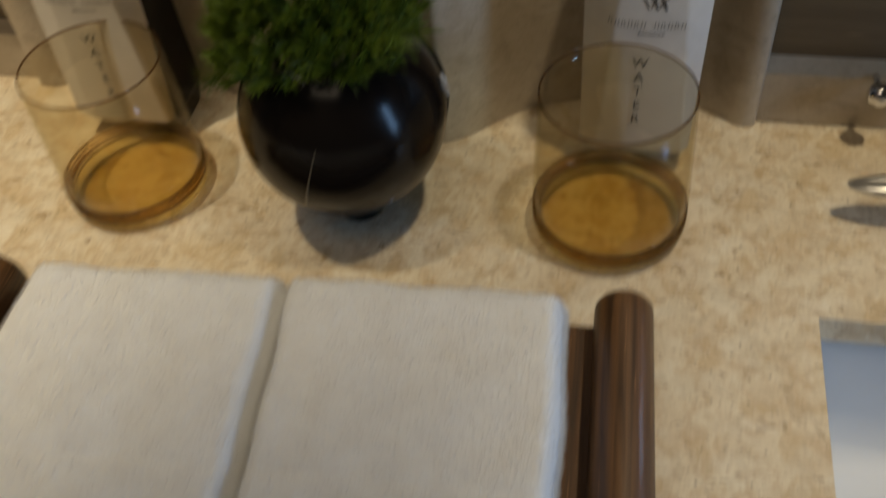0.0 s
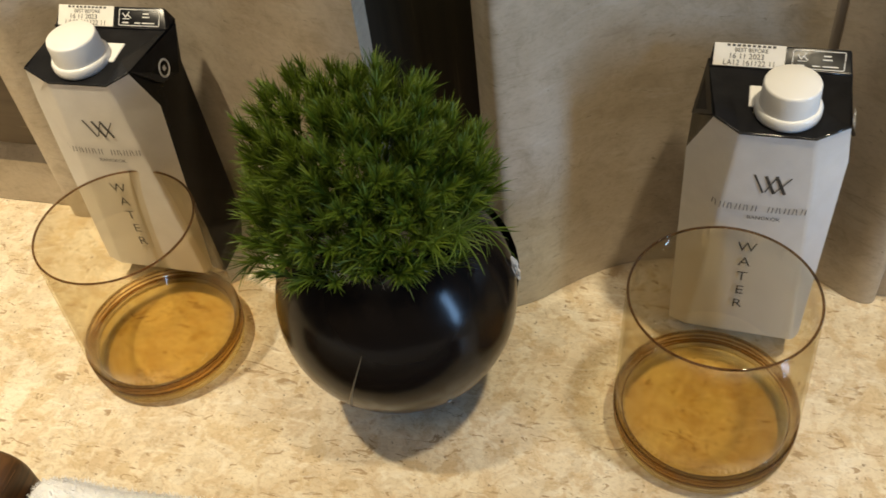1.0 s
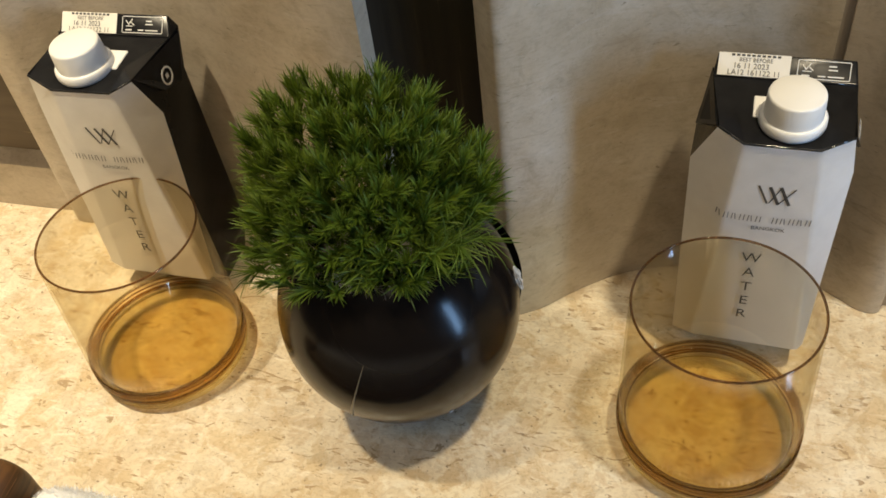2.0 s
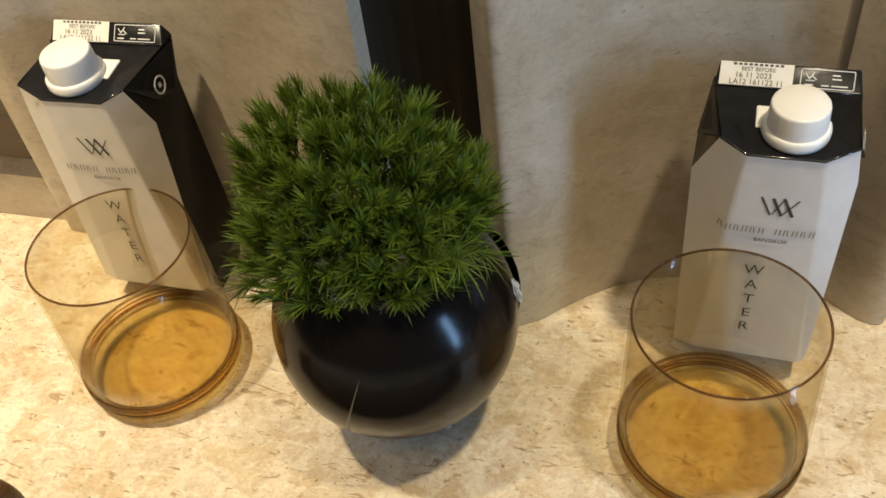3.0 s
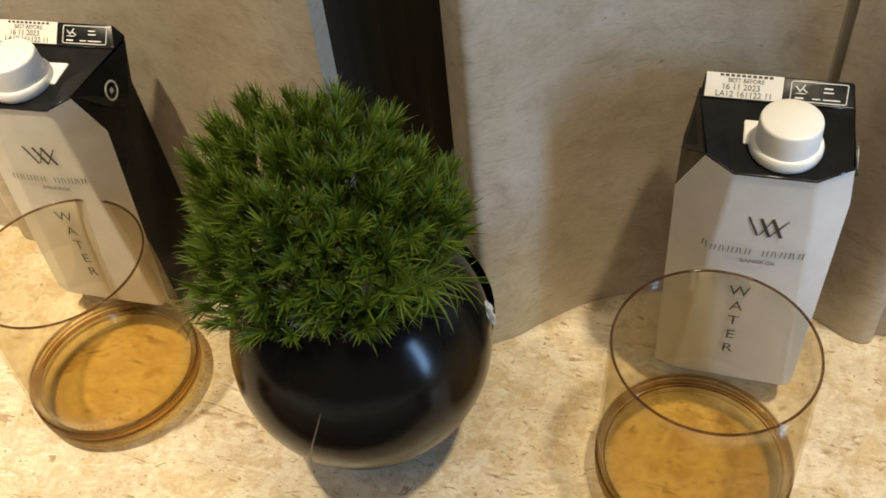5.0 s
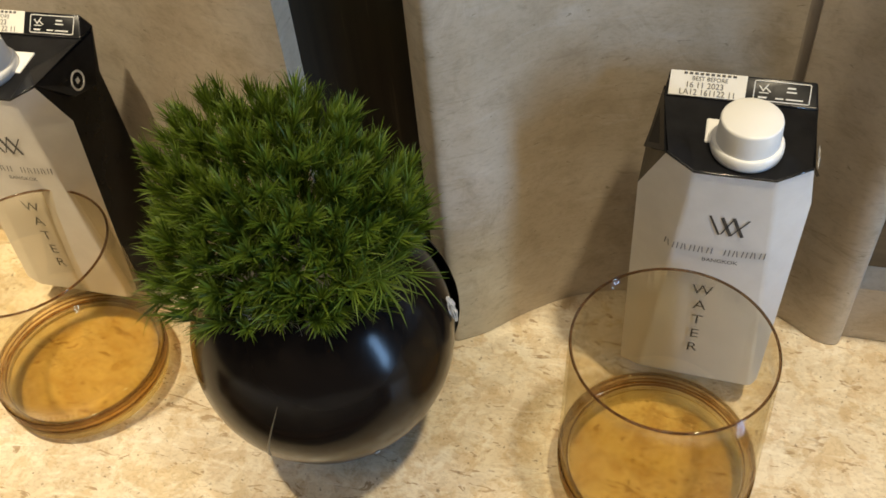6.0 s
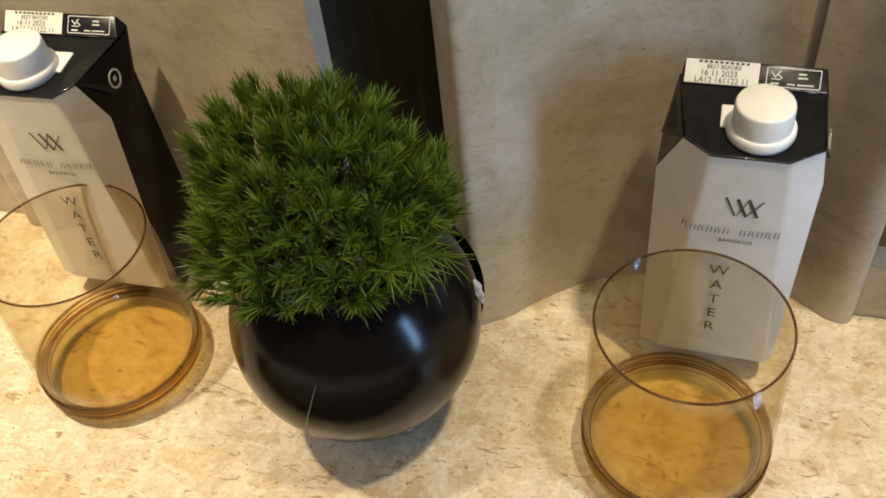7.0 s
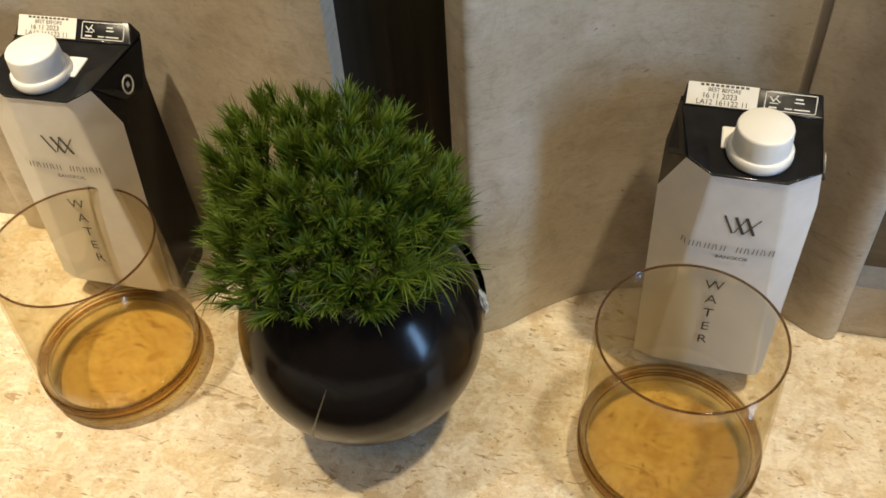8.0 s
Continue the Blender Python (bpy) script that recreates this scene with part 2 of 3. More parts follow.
def spline(points, per=8):
    """A smooth line through plan points."""
    p = [Vector(q) for q in points]
    p = [2 * p[0] - p[1]] + p + [2 * p[-1] - p[-2]]
    out = []
    for a, b, c, d in zip(p, p[1:], p[2:], p[3:]):
        for i in range(per):
            t = i / per
            out.append(0.5 * (2 * b + (c - a) * t + (2 * a - 5 * b + 4 * c - d) * t * t + (3 * b - a - 3 * c + d) * t ** 3))
    return out + [p[-2]]


def prism(outline, z0, z1):
    """An upright body on a plan outline."""
    bm = bmesh.new()
    low = [bm.verts.new((x, y, z0)) for x, y in outline]
    top = [bm.verts.new((x, y, z1)) for x, y in outline]
    n = len(low)
    for i in range(n):
        bm.faces.new((low[i], low[(i + 1) % n], top[(i + 1) % n], top[i]))
    bm.faces.new(low[::-1])
    bm.faces.new(top)
    return bm


def tube(points, radius, steps=10):
    """A round bar along a line of points, closed at the ends."""
    bm = bmesh.new()
    rings = []
    pts = [Vector(p) for p in points]
    for i, p in enumerate(pts):
        d = (pts[min(i + 1, len(pts) - 1)] - pts[max(i - 1, 0)]).normalized()
        side = d.orthogonal().normalized() if i == 0 else (side - d * side.dot(d)).normalized()
        up = d.cross(side)
        r = radius[i] if isinstance(radius, list) else radius
        rings.append([bm.verts.new(p + r * (math.cos(2 * math.pi * k / steps) * side + math.sin(2 * math.pi * k / steps) * up)) for k in range(steps)])
    for a, b in zip(rings, rings[1:]):
        for k in range(steps):
            bm.faces.new((a[k], a[(k + 1) % steps], b[(k + 1) % steps], b[k]))
    bm.faces.new(rings[0][::-1])
    bm.faces.new(rings[-1])
    return bm


def from_lists(name, verts, faces, material, parent, label=""):
    me = bpy.data.meshes.new(name)
    me.from_pydata([tuple(v) for v in verts], [], faces)
    me.materials.append(material)
    ob = new(name, me)
    ob.parent = parent
    return tagged(ob, label) if label else ob


def lettering(text, size, parent, m, material, name="lettering"):
    """A flat word as a mesh, its centre at the pose m in the parent's space."""
    curve = bpy.data.curves.new(name, "FONT")
    curve.body, curve.size, curve.align_x, curve.align_y = text, size, "CENTER", "CENTER"
    curve.resolution_u = 3
    tmp = new(name + "_source", curve)
    me = bpy.data.meshes.new_from_object(tmp.evaluated_get(bpy.context.evaluated_depsgraph_get()))
    bpy.data.objects.remove(tmp)
    bpy.data.curves.remove(curve)
    me.materials.clear()
    me.materials.append(material)
    ob = new(name, me)
    ob.parent = parent
    ob.matrix_local = m
    return ob


def bars(rects, parent, m, material, name):
    """Flat printed bars (x, y, width, height, lean) as one print."""
    bm = bmesh.new()
    for x, y, w, h, lean in rects:
        a = radians(lean)
        c, s = math.cos(a), math.sin(a)
        vs = []
        for dx, dy in ((-w / 2, -h / 2), (w / 2, -h / 2), (w / 2, h / 2), (-w / 2, h / 2)):
            vs.append(bm.verts.new((x + dx * c - dy * s, y + dx * s + dy * c, 0)))
        bm.faces.new(vs)
    ob = part(name, bm, material, parent)
    ob.matrix_local = m
    return ob


# ---- structure ----
def build_counter():
    """Worktop with a square hole for the basin."""
    xs, ys = [-1.6, 0.300, 0.75, 1.6], [-0.42, -0.36, -0.058, 0.30]
    bm = bmesh.new()
    for z in (0.0, -0.02):
        grid = [[bm.verts.new((x, y, z)) for y in ys] for x in xs]
        for i in range(3):
            for j in range(3):
                if (i, j) != (1, 1):
                    bm.faces.new((grid[i][j], grid[i + 1][j], grid[i + 1][j + 1], grid[i][j + 1]))
    bmesh.ops.bridge_loops(bm, edges=[e for e in bm.edges if len(e.link_faces) == 1 and all(abs(v.co.x) < 1.5 and -0.4 < v.co.y < 0 for v in e.verts)])
    bmesh.ops.bridge_loops(bm, edges=[e for e in bm.edges if len(e.link_faces) == 1])
    return part("worktop", bm, MARBLE)


tagged(build_counter(), "polished cream marble vanity worktop with brown flecks", "worktop", kind="structure")


def build_basin():
    base = thing("basin", pose(0.525, -0.209, 0), "white porcelain basin set under the worktop", "basin")
    bm = box((-0.232, -0.160, -0.150), (0.232, 0.172, -0.0205), 0.0)
    top = max(bm.faces, key=lambda f: f.calc_center_median().z)
    bmesh.ops.delete(bm, geom=[top], context="FACES_ONLY")
    for v in bm.verts:
        if v.co.z < -0.1:
            v.co.x *= 0.93
            v.co.y *= 0.92
    low = [e for e in bm.edges if not e.is_boundary]
    bmesh.ops.bevel(bm, geom=low, offset=0.018, segments=4, profile=0.5, affect="EDGES")
    bmesh.ops.solidify(bm, geom=bm.faces[:], thickness=0.006)
    part("bowl", bm, PORCELAIN, base, smooth=True)
    part("drain", lathe([(0, 0.002), (0.02, 0.002), (0.022, 0), (0.022, -0.003), (0, -0.003)], 32), CHROME, base, "chrome drain").location = (0, 0, -0.142)


build_basin()

TOP = 0.75
RIGHT_FRONT = [(0.0495, 0.088), (0.0497, 0.0790), (0.0525, 0.0735), (0.0585, 0.0668), (0.0632, 0.0650), (0.069, 0.0678), (0.079, 0.0745), (0.093, 0.088),
               (0.109, 0.101), (0.125, 0.111), (0.141, 0.117), (0.165, 0.1225), (0.192, 0.1245), (0.216, 0.1225)]
RIGHT_END = [(0.221, 0.1215), (0.236, 0.1165), (0.246, 0.110), (0.255, 0.1035), (0.263, 0.1005), (0.269, 0.102), (0.271, 0.108)]
LEFT_FRONT = [(-0.0065, 0.0700), (-0.035, 0.0765), (-0.070, 0.0890), (-0.108, 0.105), (-0.144, 0.119), (-0.178, 0.1245), (-0.210, 0.1215),
              (-0.232, 0.109), (-0.247, 0.1000), (-0.258, 0.0985), (-0.265, 0.101), (-0.267, 0.108)]


def slab(front, back, parent):
    line = [tuple(v) for v in spline(front)]
    return part("stone_slab", prism(line + [(line[-1][0], back), (line[0][0], back)], 0.0006, TOP), STONE, parent, smooth=False)


pier = thing("wall_pier", pose(0, 0, 0), "grey-beige curved stone wall pier with a dark slot", "wall", kind="structure")
slab(RIGHT_FRONT, 0.20, pier)
slab(RIGHT_END, 0.20, pier)
slab(LEFT_FRONT, 0.20, pier)
part("joint", box((0.2158, 0.1245, 0.0008), (0.2212, 0.19, TOP - 0.002)), PLASTER, pier, "narrow grout joint")
part("slot_panel", box((-0.02, 0.086, 0.0008), (0.049, 0.115, TOP - 0.002)), GAP, pier, "dark bronze panel in the slot")
for ob in pier.children:
    if ob.name.startswith("stone_slab"):
        for p in ob.data.polygons:
            p.use_smooth = abs(p.normal.z) < 0.5
        ob.data.set_sharp_from_angle(angle=radians(50))

for side, x0, x1 in (("east", 0.2665, 1.6), ("west", -1.6, -0.263)):
    wall = tagged(part("wall_" + side, box((x0, 0.116, 0.050), (x1, 0.23, 1.75)), BROWN), "dark brown veneered wall behind the worktop", "wall", kind="structure")
    up = box((x0, 0.108, 0.0006), (x1, 0.23, 0.0495))
    bmesh.ops.bevel(up, geom=[e for e in up.edges if all(v.co.y < 0.12 and v.co.z > 0.04 for v in e.verts)], offset=0.009, segments=1, affect="EDGES")
    tagged(part("trim_" + side, up, STONE), "low stone upstand along the back of the worktop", "upstand", kind="structure")


def build_mirror(x0, x1):
    ob = thing("mirror_cabinet", pose(0, 0, 0), "wall mirror cabinet with a rounded metal frame", "mirror", "mirror cabinets")
    part("carcass", box((x0, 0.094, 0.152), (x1, 0.116, 1.10), 0.003), BROWN, ob)
    for lo, hi in (((x0 + 0.006, 0.083, 0.156), (x1 - 0.006, 0.0945, 0.172)), ((x0 + 0.006, 0.083, 1.08), (x1 - 0.006, 0.0945, 1.096)),
                   ((x0 + 0.006, 0.083, 0.170), (x0 + 0.022, 0.0945, 1.082)), ((x1 - 0.022, 0.083, 0.170), (x1 - 0.006, 0.0945, 1.082))):
        part("frame_rail", box(lo, hi, 0.004, 3), STEEL, ob, smooth=True)
    part("mirror_pane", box((x0 + 0.02, 0.087, 0.170), (x1 - 0.02, 0.0935, 1.084)), MIRROR, ob, "silvered mirror glass")


build_mirror(0.268, 1.1)
build_mirror(-1.1, -0.262)

# unseen outer shell of the room, added so that light bounces inside
tagged(part("wall_south", box((-1.7, -2.2, -0.85), (1.7, -2.1, 1.75)), PLASTER), "plain warm plaster wall", "wall", kind="structure")
tagged(part("wall_left", box((-1.7, -2.1, -0.85), (-1.6, 0.23, 1.75)), PLASTER), "plain warm plaster wall", "wall", kind="structure")
tagged(part("wall_right", box((1.6, -2.1, -0.85), (1.7, 0.23, 1.75)), PLASTER), "plain warm plaster wall", "wall", kind="structure")
tagged(part("wall_north", box((-1.6, 0.23, -0.85), (1.6, 0.33, 1.75)), PLASTER), "plain warm plaster wall", "wall", kind="structure")
tagged(part("wall_over", box((-0.27, 0.07, TOP), (0.272, 0.23, 1.75)), STONE), "stone wall above the pier", "wall", kind="structure")
tagged(part("ceiling", box((-1.7, -2.2, 1.75), (1.7, 0.33, 1.85)), PLASTER), "plain pale ceiling, unseen, added to bounce light", "ceiling", kind="structure")
tagged(part("floor", box((-1.7, -2.2, -0.95), (1.7, 0.33, -0.85)), FLOOR), "plain brown floor, unseen, added to bounce light", "floor", kind="structure")


# ---- glasses ----
def build_glass(x, y, turn, label):
    g = thing("tumbler", pose(x, y, 0.0005, 0, 0, turn), label, "glass", "tumblers")
    wall = [(0.0470, 0.0193), (0.0463, 0.040), (0.0451, 0.072), (0.0438, 0.1030), (0.0424, 0.1030), (0.0432, 0.087), (0.0443, 0.055), (0.0449, 0.030), (0.0450, 0.0193)]
    part("wall", lathe(wall, 96, True), GLASS, g, "thin pale amber glass wall", True)
    part("rim", lathe([(0.0431 + 0.00062 * math.cos(a), 0.1036 + 0.00065 * math.sin(a)) for a in [math.pi * k / 5 for k in range(10)]], 96, True), GLASS_RIM, g, "fire-polished rim", True)
    # thick base: an olive foot ring, and the amber bowl of the inner floor standing in it
    foot = [(0.0417, 0.0006), (0.0432, 0.0008), (0.0458, 0.0036), (0.0468, 0.0080), (0.0468, 0.0092), (0.0417, 0.0092)]
    part("base", lathe(foot, 192, True), GLASS_BASE, g, "thick clear olive glass foot", True)
    bowl = [(0, 0.0012), (0.030, 0.0010), (0.0405, 0.0008), (0.0413, 0.0030), (0.0415, 0.0112), (0.0411, 0.0122), (0.0402, 0.0123)]
    bowl += [(r, 0.0102 + 0.0018 * (r / 0.039) ** 2) for r in (0.0385, 0.034, 0.028, 0.020, 0.012, 0.005, 0)]
    part("floor", lathe(bowl, 224), GLASS_FLOOR, g, "deep amber inner floor", True)
    side = [(0.0420, 0.0098), (0.0468, 0.0098), (0.0472, 0.0130), (0.0471, 0.0190), (0.0450, 0.0190), (0.0445, 0.0168), (0.0436, 0.0149), (0.0420, 0.0136)]
    part("lower_wall", lathe(side, 192, True), GLASS_SIDE, g, "thick amber lower wall", True)
    for ob in g.children:
        if ob.name.split(".")[0] in ("base", "floor", "lower_wall"):
            ob.data.set_sharp_from_angle(angle=radians(42))
    # added rings that imitate the dark bands refraction shows in thick glass
    for r, z, across, high in ((0.0425, 0.0144, 0.0004, 0.0005), (0.0462, 0.0118, 0.0008, 0.0008), (0.0462, 0.0150, 0.0005, 0.0006), (0.0464, 0.0179, 0.0004, 0.0005)):
        part("mould_ring", lathe([(r + across * math.cos(a), z + high * math.sin(a)) for a in [math.pi * k / 5 for k in range(10)]], 96, True), GLASS_RING, g, "", True)


build_glass(0.1782, 0.0030, 0, "amber tinted glass tumbler with a thick base, beside the sink")
build_glass(-0.1380, 0.0025, 40, "amber tinted glass tumbler with a thick base, beside the plant pot")


# ---- plant pot ----
def build_pot():
    p = thing("plant_pot", pose(0.019, 0.0, 0.0), "round black glazed ceramic plant pot with a chipped rear edge", "plant pot")
    foot = [(0, 0.0005), (0.0150, 0.0005), (0.0160, 0.003), (0.0175, 0.021)]
    ball = [(0.0618 * math.sin(a), 0.080 - 0.0618 * math.cos(a)) for a in [0.38 + 0.109 * k for k in range(21)]]
    lip = [(0.0328, 0.1324), (0.0312, 0.1320), (0.0318, 0.128), (0.038, 0.118), (0.043, 0.108), (0, 0.108)]
    part("body", lathe(foot + ball + lip, 96), POT, p, "glossy black body", True)
    # the matt rear shell stands a little proud of the glazed body
    bm = lathe([(0, 0.0)] + [(0.0625 * math.sin(a), 0.0625 - 0.0625 * math.cos(a)) for a in [math.pi * k / 24 for k in range(1, 24)]] + [(0, 0.125)], 72)
    bmesh.ops.bisect_plane(bm, geom=bm.verts[:] + bm.edges[:] + bm.faces[:], plane_co=(0, 0.006, 0), plane_no=(0.15, -1, 0.25), clear_outer=True)
    bmesh.ops.bisect_plane(bm, geom=bm.verts[:] + bm.edges[:] + bm.faces[:], plane_co=(0, 0, 0.112), plane_no=(0, 0, 1), clear_outer=True)
    rear = part("rear_shell", bm, POT_REAR, p, "matt black rear half", True)
    rear.location = (0.0006, 0.010, 0.0085)
    # raised seam, with its glint painted as a paler colour
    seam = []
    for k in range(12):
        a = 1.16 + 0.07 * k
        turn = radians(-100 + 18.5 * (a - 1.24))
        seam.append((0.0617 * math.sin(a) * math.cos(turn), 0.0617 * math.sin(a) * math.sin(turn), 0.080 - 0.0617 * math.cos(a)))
    part("seam", tube(seam, [0.0006, 0.0007, 0.0008, 0.0007, 0.0006, 0.0005, 0.0004, 0.0004, 0.0003, 0.0003, 0.0002, 0.0001], 6), SEAM, p, "raised mould seam, its highlight painted in as a paler tone", True)
    chip = bmesh.new()
    bmesh.ops.create_icosphere(chip, subdivisions=4, radius=1.0)
    for v in chip.verts:
        k = 1 + 0.9 * noise.noise(v.co * 2.3) + 0.5 * noise.noise(v.co * 6)
        v.co = (v.co.x * 0.0011 * k, v.co.y * 0.0021 * k, v.co.z * 0.0085)
    c = part("chip", chip, CHIP, p, "pale bare clay chip")
    c.matrix_local = pose(0.0600, 0.0135, 0.0935, 0, -14, 0)
    nick = part("chip", lathe([(0, 0.0006), (0.0011, 0.0004), (0.0015, 0), (0, -0.0004)], 10), CHIP, p)
    nick.matrix_local = pose(0.0353, -0.0420, 0.0513, 118, 0, 40)
    part("root_wool", lathe([(0, 0.131), (0.02, 0.1310), (0.028, 0.130), (0.0312, 0.127), (0.035, 0.119), (0, 0.116)], 40), SOIL, p, "dry grey moss wool", True)
    rng = random.Random(21)
    verts, faces = [], []
    for k in range(200):
        a = rng.gauss(-2.0, 0.55)
        at = Vector((0.0345 * math.cos(a), 0.0345 * math.sin(a), rng.uniform(0.128, 0.134)))
        way = Vector((math.cos(a) * rng.uniform(0, 1.2) + rng.uniform(-1, 1), math.sin(a) * rng.uniform(0, 1.2) + rng.uniform(-1, 1), rng.uniform(-0.7, 0.5))).normalized()
        flat = way.orthogonal().normalized() * 0.00016
        for step in range(3):
            to = at + way * 0.0026
            n = len(verts)
            verts += [at - flat, at + flat, to + flat, to - flat]
            faces.append((n, n + 1, n + 2, n + 3))
            at = to
            way = (way + Vector((rng.uniform(-1, 1), rng.uniform(-1, 1), rng.uniform(-1, 0.6))) * 0.6).normalized()
    tagged(from_lists("loose_wool", verts, faces, WOOL, p, "wispy grey root fibres"), kind="stuff")


build_pot()


# ---- plant ----
def sprig(verts, faces, root, way, length, rng, leaves, leaf, fan=1.0):
    """A plume: a short stem whose needles sweep forward and curve outwards at their tips, added to the lists."""
    way = way.normalized()
    side = way.orthogonal().normalized()
    up = way.cross(side)
    bend = Vector((rng.uniform(-1, 1), rng.uniform(-1, 1), rng.uniform(-0.6, 1))) * 0.22
    for k in range(leaves):
        f = 0.25 + 0.75 * (k + rng.random()) / leaves
        at = root + way * (length * f) + bend * (length * f * f * 0.4)
        a = k * 2.399 + rng.uniform(-0.4, 0.4)
        out = side * math.cos(a) + up * math.sin(a)
        spread = (0.62 - 0.36 * f) * rng.uniform(0.3, 1.3) * fan
        d = (way + out * spread + bend * f).normalized()
        size = leaf * rng.uniform(0.7, 1.2)
        wide = 0.00034 * rng.uniform(0.7, 1.3)
        flat = d.cross(out + way * rng.uniform(-0.5, 0.5))
        flat = (flat if flat.length > 1e-4 else up).normalized()
        curl = out * rng.uniform(-0.05, 0.75) * fan + Vector((0, 0, rng.uniform(-0.22, 0.12)))
        n = len(verts)
        verts += [at - flat * wide * 0.7, at + flat * wide * 0.7]
        for g, lift, thick in ((0.35, 0.04, 1.0), (0.62, 0.14, 0.85), (0.84, 0.29, 0.55)):
            p = at + d * size * g + curl * size * lift
            verts += [p - flat * wide * thick, p + flat * wide * thick]
        verts.append(at + d * size * 1.0 + curl * size * 0.50)
        faces += [(n, n + 1, n + 3, n + 2), (n + 2, n + 3, n + 5, n + 4), (n + 4, n + 5, n + 7, n + 6), (n + 6, n + 7, n + 8)]


def build_plant():
    p = thing("plant", pose(0.017, 0.002, 0.120), "bushy bright green plant with fine feathery needle leaves", "plant")
    rng = random.Random(7)
    verts, faces = [], []
    # rounded clumps whose joint outline is the crown
    lobes = [((-0.030, 0.014, 0.043), 0.0400), ((0.000, 0.014, 0.047), 0.0400), ((0.027, 0.010, 0.037), 0.0320), ((-0.022, -0.018, 0.022), 0.0380),
             ((0.014, -0.016, 0.026), 0.0340), ((0.0, -0.004, 0.040), 0.0440), ((-0.036, -0.004, 0.020), 0.0330)]
    for shell, count, leaves in ((0.98, 860, 42), (0.82, 560, 36), (0.60, 420, 28)):
        for (c, r) in lobes:
            n = int(count * r * r / 0.0100)
            for k in range(n):
                h = 1 - 2 * (k + 0.5) / n
                a = 2.39996 * k
                d = Vector((math.sqrt(1 - h * h) * math.cos(a), math.sqrt(1 - h * h) * math.sin(a), h))
                d = (d + Vector((rng.gauss(0, 0.10), rng.gauss(0, 0.10), rng.gauss(0, 0.10)))).normalized()
                tip = Vector(c) + d * r * shell * rng.uniform(0.94, 1.04)
                if any((tip - Vector(c2)).length < r2 * shell * 0.86 for c2, r2 in lobes if c2 != c):
                    continue
                if tip.z < (0.006 if tip.x < 0.01 else 0.011) or (tip.x < -0.03 and tip.z < 0.009) or (tip.y < -0.02 and tip.z < 0.012) or (tip.x > 0.02 and tip.z < 0.009):
                    continue
                way = (tip - Vector((0, 0, 0.004))).normalized() * 0.8 + d * 0.45 + Vector((0, 0, 0.55))
                way += Vector((rng.gauss(0, 0.26), rng.gauss(0, 0.26), rng.gauss(0, 0.22)))
                length = rng.uniform(0.007, 0.012)
                sprig(verts, faces, tip - way.normalized() * (length + 0.008), way, length, rng, leaves, rng.uniform(0.0090, 0.0125))
    from_lists("foliage", verts, faces, LEAF, p, "dense needle leaves")
    # long loose sprigs hanging over the front of the rim
    for root, way, length in (((0.028, -0.021, 0.021), (0.35, -0.60, 0.50), 0.024), ((0.036, -0.014, 0.025), (0.9, -0.35, 0.5), 0.025),
                              ((-0.038, -0.022, 0.010), (-0.7, -0.6, -0.1), 0.022), ((0.006, -0.026, 0.018), (0.05, -0.7, 0.45), 0.018),
                              ((0.034, -0.022, 0.030), (0.75, -0.5, 0.5), 0.022)):
        v, f = [], []
        sprig(v, f, Vector(root), Vector(way), length, rng, 40, 0.0150, 1.7)
        from_lists("sprig", v, f, LEAF, p)
    for k in range(26):
        a, r = rng.uniform(0, 6.28), rng.uniform(0.004, 0.03)
        tip = Vector((r * 1.2 * math.cos(a), r * 1.2 * math.sin(a), rng.uniform(0.02, 0.05)))
        part("stem", tube([(r * 0.8 * math.cos(a), r * 0.8 * math.sin(a), -0.004), tuple(tip * 0.6), tuple(tip)], 0.0007, 5), LEAF, p)


build_plant()


# ---- water cartons ----
def ring_faces(bm, a, b, keep):
    for i in keep:
        j = (i + 1) % len(a)
        bm.faces.new((a[i], a[j], b[j], b[i]))


def carton_rings():
    w, d = 0.0330, 0.0290
    foot = [(-0.0285, -0.0108, 0), (0.0270, -0.0108, 0), (0.0290, -0.0090, 0), (0.0290, 0.0200, 0), (0.0270, 0.0220, 0), (-0.0270, 0.0220, 0), (-0.0300, 0.0200, 0), (-0.0315, -0.0090, 0)]
    low = [(-0.0270, -d + 0.0015, 0.020), (0.0285, -d, 0.020), (0.0322, -0.0240, 0.020), (0.0322, 0.0240, 0.020), (0.0285, d, 0.020), (-0.0285, d, 0.020), (-0.0365, 0.0240, 0.020), (-0.0370, -0.0235, 0.020)]
    mid = [(-0.0160, -d, 0.141), (0.0195, -d, 0.142), (0.0348, -0.0170, 0.1385), (w, 0.0170, 0.142), (0.0195, d, 0.142), (-0.0195, d, 0.142), (-0.0370, 0.0170, 0.140), (-0.0378, -0.0170, 0.1385)]
    top = [(-0.0150, -0.0290, 0.1590), (0.0175, -0.0290, 0.1590), (0.0305, -0.0262, 0.1655), (0.0320, 0.0250, 0.1620), (0.0300, 0.0285, 0.1620), (-0.0300, 0.0285, 0.1620), (-0.0320, 0.0250, 0.1620), (-0.0270, -0.0262, 0.1655)]
    return foot, low, mid, top


